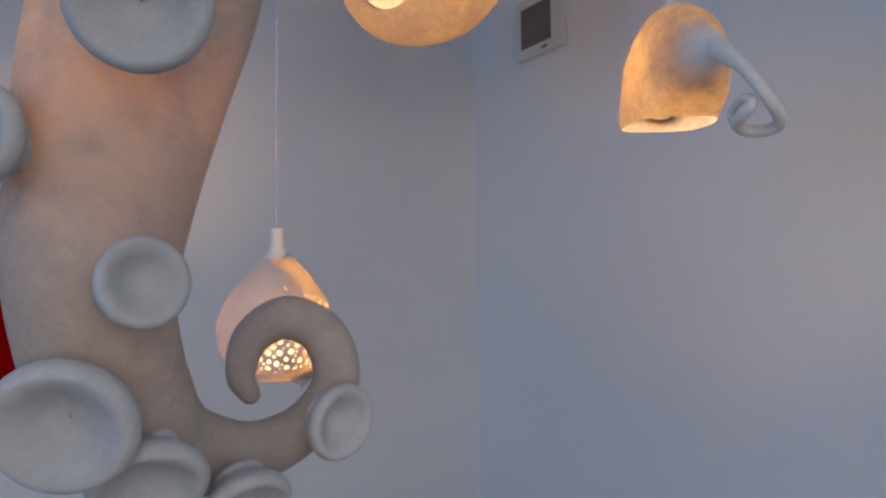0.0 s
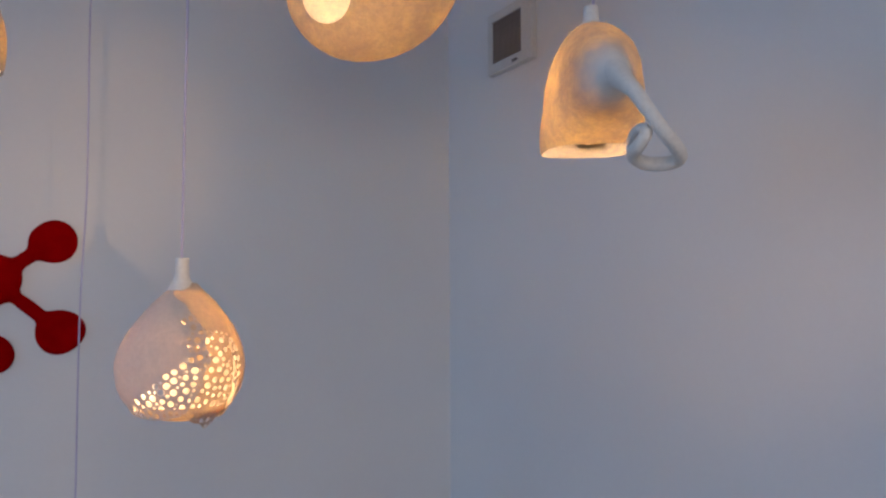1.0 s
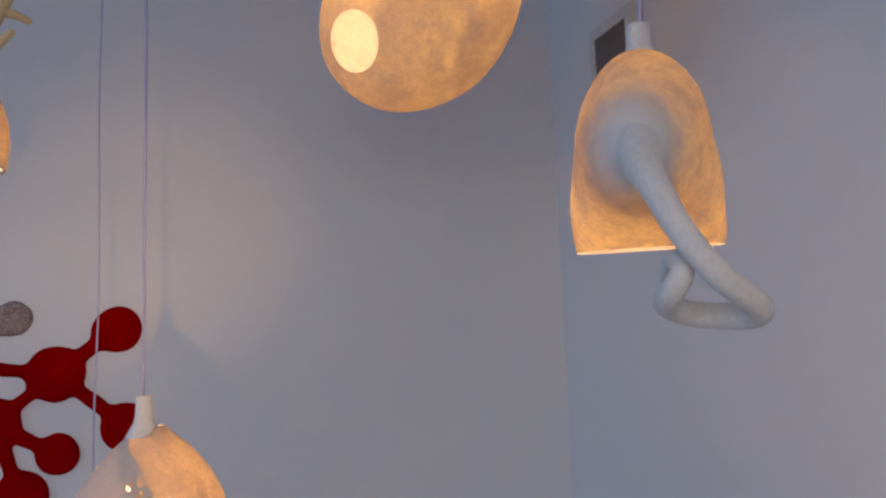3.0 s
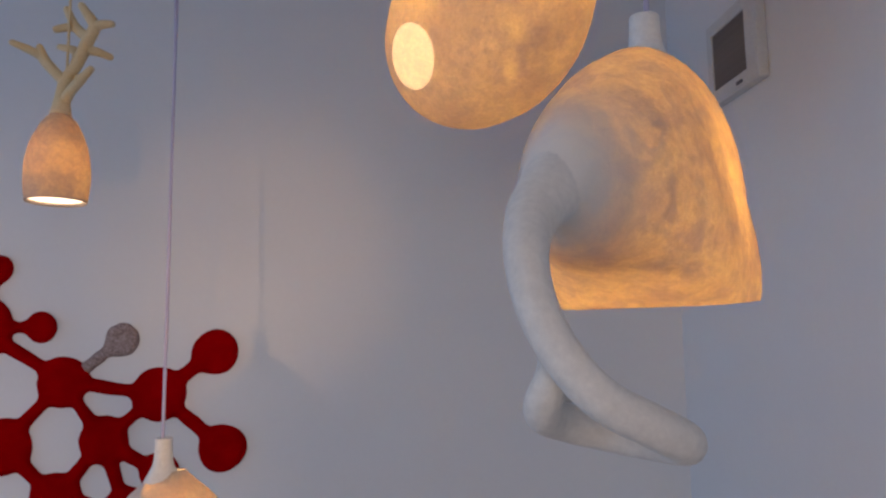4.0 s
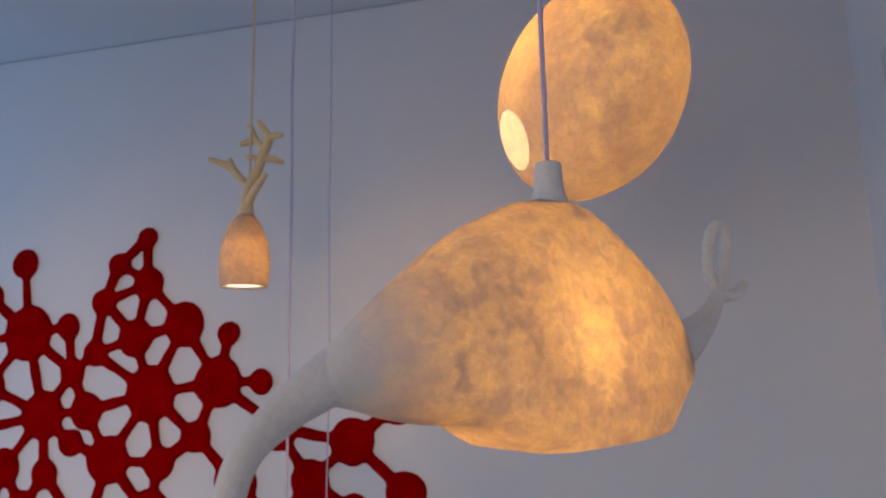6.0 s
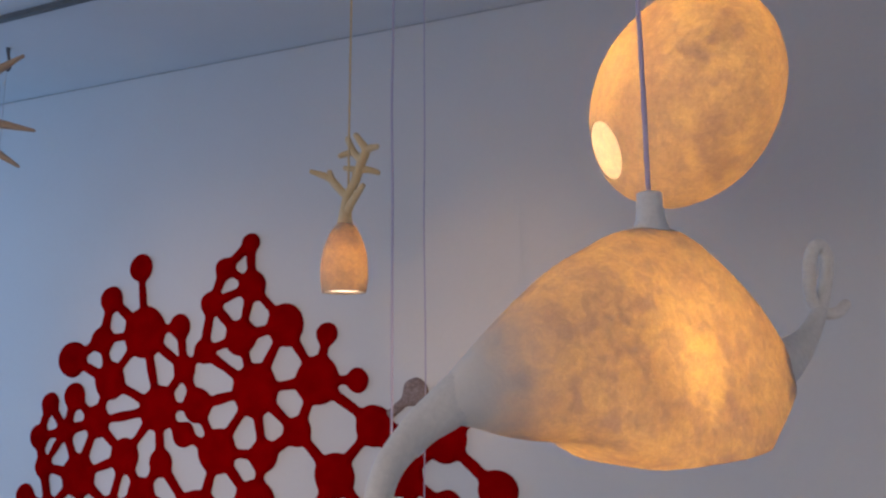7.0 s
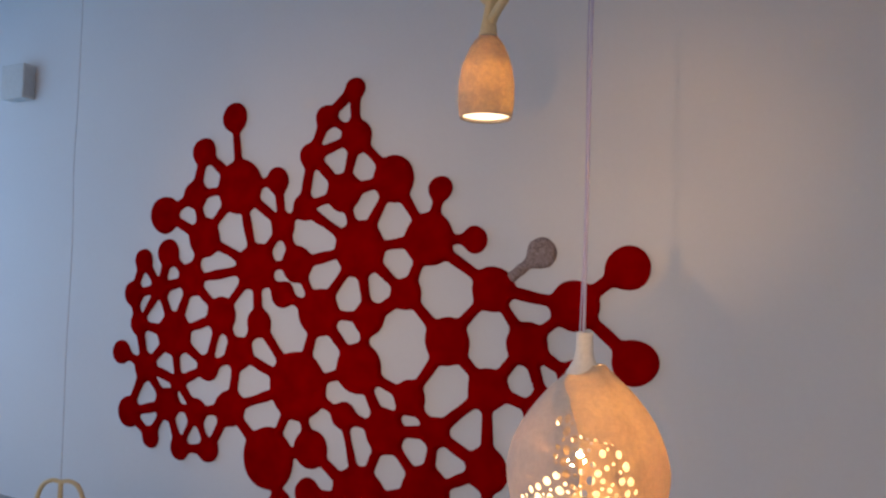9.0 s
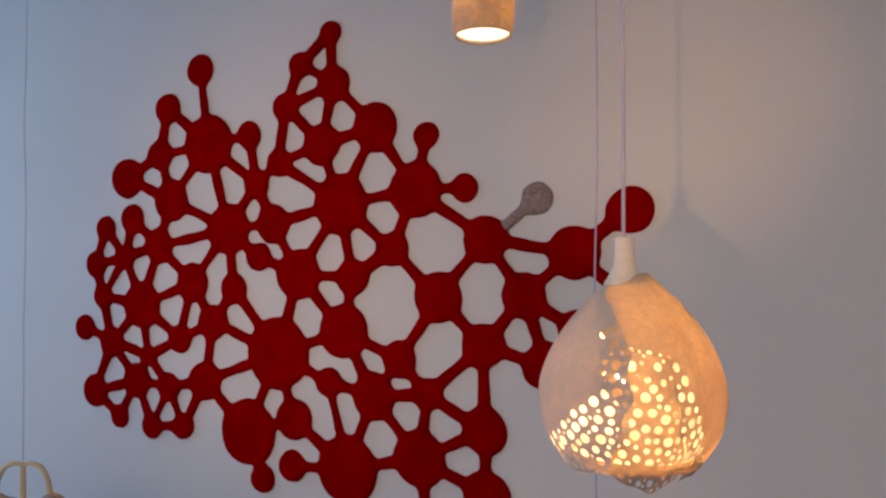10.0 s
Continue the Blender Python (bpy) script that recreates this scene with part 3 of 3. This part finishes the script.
# stations: along, top, bottom, half width, sideways
STATIONS = spline([
    (-0.2074, -0.1617, -0.2172, 0.0242, 0.0114),
    (-0.2003, -0.1399, -0.2287, 0.0399, 0.0035),
    (-0.1801, -0.1101, -0.242, 0.0569, -0.0052),
    (-0.1366, -0.0669, -0.2708, 0.0791, -0.0118),
    (-0.0809, -0.0296, -0.309, 0.0945, -0.0129),
    (-0.0202, -0.0041, -0.3263, 0.0955, -0.0059),
    (0.0506, -0.0148, -0.3052, 0.0905, -0.0015),
    (0.1012, -0.0361, -0.2831, 0.0855, 0.004),
    (0.1518, -0.0613, -0.262, 0.079, 0.0072),
    (0.1973, -0.0938, -0.2568, 0.0671, 0.0067),
    (0.2377, -0.1271, -0.2493, 0.0487, 0.006),
    (0.2732, -0.1563, -0.2396, 0.0337, 0.0118),
    (0.3035, -0.1830, -0.2350, 0.0255, 0.0165),
    (0.3359, -0.2140, -0.2440, 0.0145, 0.0215)], 6)
bm = bmesh.new()
rings = []
SIDES = 56
for u, zt, zb, a, off in STATIONS.tolist():
    mid = zt + (zb - zt) * 0.52
    bell = min(max((0.24 - u) / 0.14, 0.0), 1.0)
    bell = bell * bell * (3 - 2 * bell)
    ring = []
    for k in range(SIDES):
        th = 2 * math.pi * k / SIDES
        s, c = math.sin(th), math.cos(th)
        dz = (zt - mid) * s if s > 0 else (mid - zb) * s
        flare = 1 + 0.322 * bell * max(0.0, -s)
        power = 1.0 if s > 0 else 1 - 0.6 * bell
        ring.append(bm.verts.new(WB + TU * u + TV * (a * flare * math.copysign(abs(c) ** power, c) + off) + Vector((0, 0, mid + dz))))
    rings.append(ring)
for a, b in zip(rings, rings[1:]):
    for k in range(SIDES):
        bm.faces.new((a[k], a[(k + 1) % SIDES], b[(k + 1) % SIDES], b[k]))
bm.faces.new(rings[0])
bm.faces.new(rings[-1])
for v in bm.verts:
    v.co += (v.co - WB - Vector((0, 0, -0.17))) * 0.010 * noise.noise(v.co * 7)
rim_n = (Vector((0, 0, -1)) + TU * -0.065).normalized()
rim_o = WB + TU * 0.02 + Vector((0, 0, -0.2852))
cut = bmesh.ops.bisect_plane(bm, geom=bm.verts[:] + bm.edges[:] + bm.faces[:], plane_co=rim_o, plane_no=rim_n, clear_outer=True)
part("shade", bm, TAIL_FELT, whale)
TAIL = ((*(WB + TU * 0.290 + TV * 0.0145 + Vector((0, 0, -0.204))), 0.0255), (*(WB + TU * 0.318 + TV * 0.019 + Vector((0, 0, -0.2195))), 0.0222), (*(WB + TU * 0.345 + TV * 0.0215 + Vector((0, 0, -0.236))), 0.0182), (0.1869, 0.3879, 1.623, 0.014), (0.1865, 0.3635, 1.5906, 0.0124), (0.1975, 0.3492, 1.5615, 0.0118), (0.2175, 0.3442, 1.5383, 0.0118), (0.2457, 0.3506, 1.5235, 0.012), (0.2704, 0.3671, 1.5118, 0.0122), (0.2727, 0.3972, 1.5079, 0.0124), (0.2469, 0.4234, 1.5108, 0.0124), (0.2103, 0.4151, 1.5203, 0.012), (0.1927, 0.3824, 1.5304, 0.0112), (0.1959, 0.3697, 1.5485, 0.01), (0.2046, 0.395, 1.5602, 0.0088), (0.2207, 0.4276, 1.551, 0.0078), (0.2286, 0.4396, 1.5369, 0.0068), (0.2172, 0.4318, 1.5344, 0.0052))
part("tail", tube(bmesh.new(), TAIL, 20, 6), LIT_TAIL_WOOL, whale, "white felt tail coiled at its end")
TENDRIL = [(0.495, 0.830, 1.695, 0.046), (0.522, 0.862, 1.702, 0.040), (0.550, 0.897, 1.716, 0.029), (0.580, 0.938, 1.742, 0.0178), (0.603, 0.974, 1.778, 0.0118), (0.620, 1.002, 1.826, 0.0100), (0.626, 1.010, 1.866, 0.0100), (0.617, 1.003, 1.888, 0.0098), (0.604, 0.990, 1.874, 0.0096), (0.597, 0.980, 1.838, 0.0094), (0.598, 0.978, 1.804, 0.0092), (0.612, 0.985, 1.784, 0.0090), (0.632, 0.998, 1.784, 0.0088), (0.646, 1.010, 1.797, 0.0080)]
part("tendril", tube(bmesh.new(), TENDRIL, 14, 6), LIT_TAIL_WOOL, whale, "white felt tendril tied in a loop")
part("collar", lathe(bmesh.new(), [(0.029, -0.020), (0.0245, -0.004), (0.0195, 0.010), (0.0175, 0.022), (0.0165, 0.042), (0.0165, 0.046), (0.013, 0.048), (0.003, 0.048)], Matrix.Translation(WB - Vector((0, 0, 0.009))), 24), WHITE_FELT, whale)
cord(whale, WB.x, WB.y - 0.008, WB.z + 0.04)
bulb(whale, WB + TU * 0.012 + TV * -0.012 + Vector((0, 0, -0.170)), 0.034, 3.05)

# ---- spiny lamp ----
UC = Vector((-1.690, 1.12, 2.458))
spiny = thing("spiny_lamp", UC, "felt globe lamp bristling with tapered spines", "pendant lamp")
bm = bmesh.new()
down = Vector((-0.35, -0.25, -0.9)).normalized()
lathe(bm, [(0.16 * math.sin(a), 0.145 * math.cos(a)) for a in (radians(28 + 151.6 * k / 24) for k in range(25))], toward(down, UC), 40, 1)
part("shade", bm, SHADE_FELT, spiny)
for d, length in (((0.22, 0.0, 0.62), 0.27), ((0.62, 0.2, 0.42), 0.28), ((0.75, 0.3, -0.12), 0.27), ((0.70, 0.28, -0.42), 0.27), ((0.36, 0.14, -0.6), 0.26), ((-0.6, 0.1, 0.6), 0.27), ((-0.9, 0.0, 0.1), 0.27), ((0.1, -0.8, 0.5), 0.27), ((-0.3, 0.8, 0.4), 0.27), ((-0.5, -0.7, 0.2), 0.27)):
    d = Vector(d).normalized()
    bend = Vector((0.0, 0.0, -0.01))
    part("spine", tube(bmesh.new(), [(*(UC + d * 0.125), 0.03), (*(UC + d * 0.16), 0.018), (*(UC + d * (0.16 + (length - 0.16) * 0.5 + 0.03) + bend * 0.5), 0.0115), (*(UC + d * (length + 0.05) + bend), 0.005)], 12, 4), BACKLIT_SPINE_FELT, spiny)
cord(spiny, UC.x, UC.y, UC.z + 0.13)
bulb(spiny, UC, 0.028, 1.6)

# ---- lamp of two pods hung from looped arms ----
LX, LY, LZ = -3.05, 2.332, 0.438
pods = thing("twin_pod_lamp", (LX, LY, LZ), "felt lamp of glowing pods on looped arms", "pendant lamp")
part("stem", tube(bmesh.new(), [(LX, LY, LZ, 0.011), (LX, LY, LZ - 0.1, 0.012), (LX + 0.004, LY, LZ - 0.28, 0.013)], 12, 3), GOLD_LIT_FELT, pods)
for sx, sy in ((0.92, 0.38), (-0.92, -0.38)):
    arm = [(LX, LY, LZ - 0.004, 0.010), (LX + sx * 0.04, LY + sy * 0.04, LZ + 0.004, 0.0095), (LX + sx * 0.085, LY + sy * 0.085, LZ - 0.018, 0.0105), (LX + sx * 0.112, LY + sy * 0.112, LZ - 0.075, 0.011), (LX + sx * 0.12, LY + sy * 0.12, LZ - 0.14, 0.013)]
    part("arm", tube(bmesh.new(), arm, 12, 5), GOLD_LIT_FELT, pods)
    q = Vector((LX + sx * 0.128, LY + sy * 0.128, LZ - 0.13))
    part("pod", lathe(bmesh.new(), [(0.014, 0.005), (0.04, -0.012), (0.065, -0.05), (0.072, -0.1), (0.06, -0.15), (0.045, -0.17)], Matrix.Translation(q), 28), SHADE_FELT, pods)
    bulb(pods, q + Vector((0, 0, -0.09)), 0.02, 0.22)
cord(pods, LX, LY, LZ - 0.004, 0.0019, WIRE_MAT, 0.010)
part("ceiling_hook", tube(bmesh.new(), [(LX, LY, CEIL_Z - 0.001, 0.012), (LX, LY, CEIL_Z - 0.02, 0.009), (LX + 0.01, LY, CEIL_Z - 0.06, 0.006), (LX + 0.03, LY, CEIL_Z - 0.10, 0.006), (LX + 0.012, LY, CEIL_Z - 0.13, 0.006), (LX - 0.012, LY, CEIL_Z - 0.11, 0.005)], 8, 4), TRACK_MAT, pods, "grey metal hook")

# ---- cord of a lamp that hangs out of sight below ----
low = thing("low_lamp", (-0.497, 2.075, 0.30), "small felt lamp on a long lilac cord", "pendant lamp")
cord(low, -0.497, 2.075, 0.40, 0.0024, CORD_MAT, 0.012)
part("shade", lathe(bmesh.new(), [(0.07, 0.12), (0.078, 0.14), (0.072, 0.22), (0.045, 0.31), (0.012, 0.41)], Matrix.Translation((-0.497, 2.075, 0)), 32), WHITE_FELT, low)

# ---- tentacle lamp ----
tentacle = thing("tentacle_lamp", (-0.9337, -0.1694, 1.4007), "white felt tentacle lamp with cup-shaped suckers", "pendant lamp")
ARM = ((-0.9338, -0.1695, 1.4007, 0.0344), (-0.9356, -0.1638, 1.3532, 0.0367), (-0.9384, -0.1576, 1.3107, 0.0361), (-0.9449, -0.1472, 1.2753, 0.0340), (-0.9506, -0.1382, 1.2371, 0.0307), (-0.9526, -0.1322, 1.2038, 0.0279), (-0.9446, -0.1167, 1.1731, 0.0269), (-0.9300, -0.1055, 1.1488, 0.0238), (-0.9099, -0.0986, 1.1361, 0.0184), (-0.8834, -0.0972, 1.1327, 0.0135), (-0.8636, -0.1087, 1.1440, 0.0107), (-0.8527, -0.1159, 1.1633, 0.0104), (-0.8567, -0.1119, 1.1833, 0.0101), (-0.8707, -0.1028, 1.1911, 0.0097), (-0.8833, -0.0930, 1.1825, 0.0082), (-0.8868, -0.0889, 1.1659, 0.0065), (-0.8824, -0.0888, 1.1564, 0.0046))
part("trunk", tube(bmesh.new(), ARM, 32, 6, True, 0.02), TRUNK_FELT, tentacle)
CUP = [(0.60, -0.55), (0.54, -0.45), (0.60, -0.35), (0.85, -0.12), (0.99, 0.08), (0.98, 0.26), (0.86, 0.36), (0.68, 0.28), (0.45, 0.06), (0.22, -0.1), (0.02, -0.14)]
for (x, y, z), r, d in (
    ((-0.9501, -0.2008, 1.2837), 0.0201, (-0.25, -0.9, -0.30)), ((-0.9854, -0.1587, 1.2495), 0.0161, (-0.75, -0.6, 0.0)), ((-0.9422, -0.1632, 1.2053), 0.0152, (0.1, -0.95, 0.05)),
    ((-0.9612, -0.1461, 1.1607), 0.0239, (-0.35, -0.8, -0.35)), ((-0.9337, -0.1344, 1.1369), 0.0208, (-0.1, -0.75, -0.6)), ((-0.8962, -0.1274, 1.1220), 0.0173, (0.05, -0.75, -0.65)), ((-0.8583, -0.1294, 1.1482), 0.0164, (0.25, -0.95, -0.15))):
    part("sucker", lathe(bmesh.new(), [(a * r, b * r) for a, b in CUP], toward(d, (x, y, z)), 28, 3), SHADED_SUCKER_FELT, tentacle)
part("collar", lathe(bmesh.new(), [(0.032, 0.0), (0.018, 0.03), (0.013, 0.05), (0.012, 0.08), (0.004, 0.084)], Matrix.Translation((-0.9338, -0.1695, 1.4257)), 24), WHITE_FELT, tentacle)
cord(tentacle, -0.9350, -0.1687, 1.4980)
bulb(tentacle, (-0.9446, -0.1531, 1.2739), 0.008, 0.036)

# ---- unseen horn lamps, one for the wall pools and one for warm fill ----


def unseen_horn_lamp(place, heads, label):
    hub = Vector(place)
    horn = thing("unseen_horn_lamp", hub, label, "pendant lamp", "horn lamps near the shop window")
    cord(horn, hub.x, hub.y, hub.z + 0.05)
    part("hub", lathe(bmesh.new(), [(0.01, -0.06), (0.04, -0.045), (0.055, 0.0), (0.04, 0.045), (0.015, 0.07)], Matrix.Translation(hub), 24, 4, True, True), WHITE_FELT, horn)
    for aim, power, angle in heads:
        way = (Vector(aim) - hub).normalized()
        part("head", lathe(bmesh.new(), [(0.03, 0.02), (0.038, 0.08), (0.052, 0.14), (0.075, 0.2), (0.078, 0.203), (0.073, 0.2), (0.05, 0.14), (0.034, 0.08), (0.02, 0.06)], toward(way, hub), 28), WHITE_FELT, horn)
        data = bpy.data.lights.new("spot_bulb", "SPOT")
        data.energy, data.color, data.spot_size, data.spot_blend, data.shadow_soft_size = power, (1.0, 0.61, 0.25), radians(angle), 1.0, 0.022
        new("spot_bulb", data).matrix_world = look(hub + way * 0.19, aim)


# fixture out of view, shape invented, sited from the petal lamp's wall shadow
unseen_horn_lamp((-0.235, -1.1, 0.985), (((-0.43, 2.9, 1.90), 74.0, 22), ((1.38, 1.30, 1.50), 42.0, 36)), "unseen two-headed horn lamp placed for the wall pools")
# warm fill added for rug and wall behind it, out of view
unseen_horn_lamp((-2.45, -0.75, 1.05), (((-2.1, 2.9, 1.45), 58.0, 44),), "unseen one-headed horn lamp added to warm the rug wall")

# ---- vent on the side wall ----
VY, VZ = 2.435, 2.567
vent = thing("wall_vent", (X_R, VY - 0.13, VZ), "white plastic wall vent with taupe slats", "vent")
VX = X_R - 0.038
bm = bmesh.new()
box(bm, VX, X_R - 0.001, VY - 0.311, VY + 0.039, VZ + 0.105, VZ + 0.150, 0.006)
box(bm, VX, X_R - 0.001, VY - 0.311, VY + 0.039, VZ - 0.160, VZ - 0.107, 0.006)
box(bm, VX, X_R - 0.001, VY - 0.311, VY - 0.234, VZ - 0.111, VZ + 0.109, 0.006)
box(bm, VX, X_R - 0.001, VY, VY + 0.039, VZ - 0.111, VZ + 0.109, 0.006)
part("frame", bm, PLASTIC, vent, smooth=False)
# near-black plate paints the shade of the hollow behind the slats
part("shade_backing", box(bmesh.new(), X_R - 0.012, X_R - 0.002, VY - 0.246, VY + 0.014, VZ - 0.115, VZ + 0.115), DARK, vent, smooth=False)
slat_bm = box(bmesh.new(), VX + 0.006, VX + 0.020, -0.0030, 0.0030, VZ - 0.110, VZ + 0.108)
first = part("slat", slat_bm, SLAT_MAT, vent, smooth=False)
first.location.y += VY - 0.230
for k in range(1, 24):
    s = first.copy()
    scene.collection.objects.link(s)
    s.location.y = first.location.y + k * 0.0101
part("latch", box(bmesh.new(), VX - 0.004, VX + 0.01, VY - 0.206, VY - 0.166, VZ - 0.143, VZ - 0.131, 0.002), SLAT_MAT, vent, smooth=False)

# ---- small box on the far end of the wall ----
unit = thing("wall_box", (-4.35, Y_B, 2.47), "small white box mounted high on the wall", "wall box")
part("case", box(bmesh.new(), -4.46, -4.245, Y_B - 0.085, Y_B - 0.001, 2.475, 2.69, 0.008), PLASTIC, unit, smooth=False)
# grey strip paints the shaded right side of the case
part("side_shade_strip", box(bmesh.new(), -4.244, -4.240, Y_B - 0.075, Y_B - 0.012, 2.490, 2.675), JOINT_AND_SHADE, unit, smooth=False)
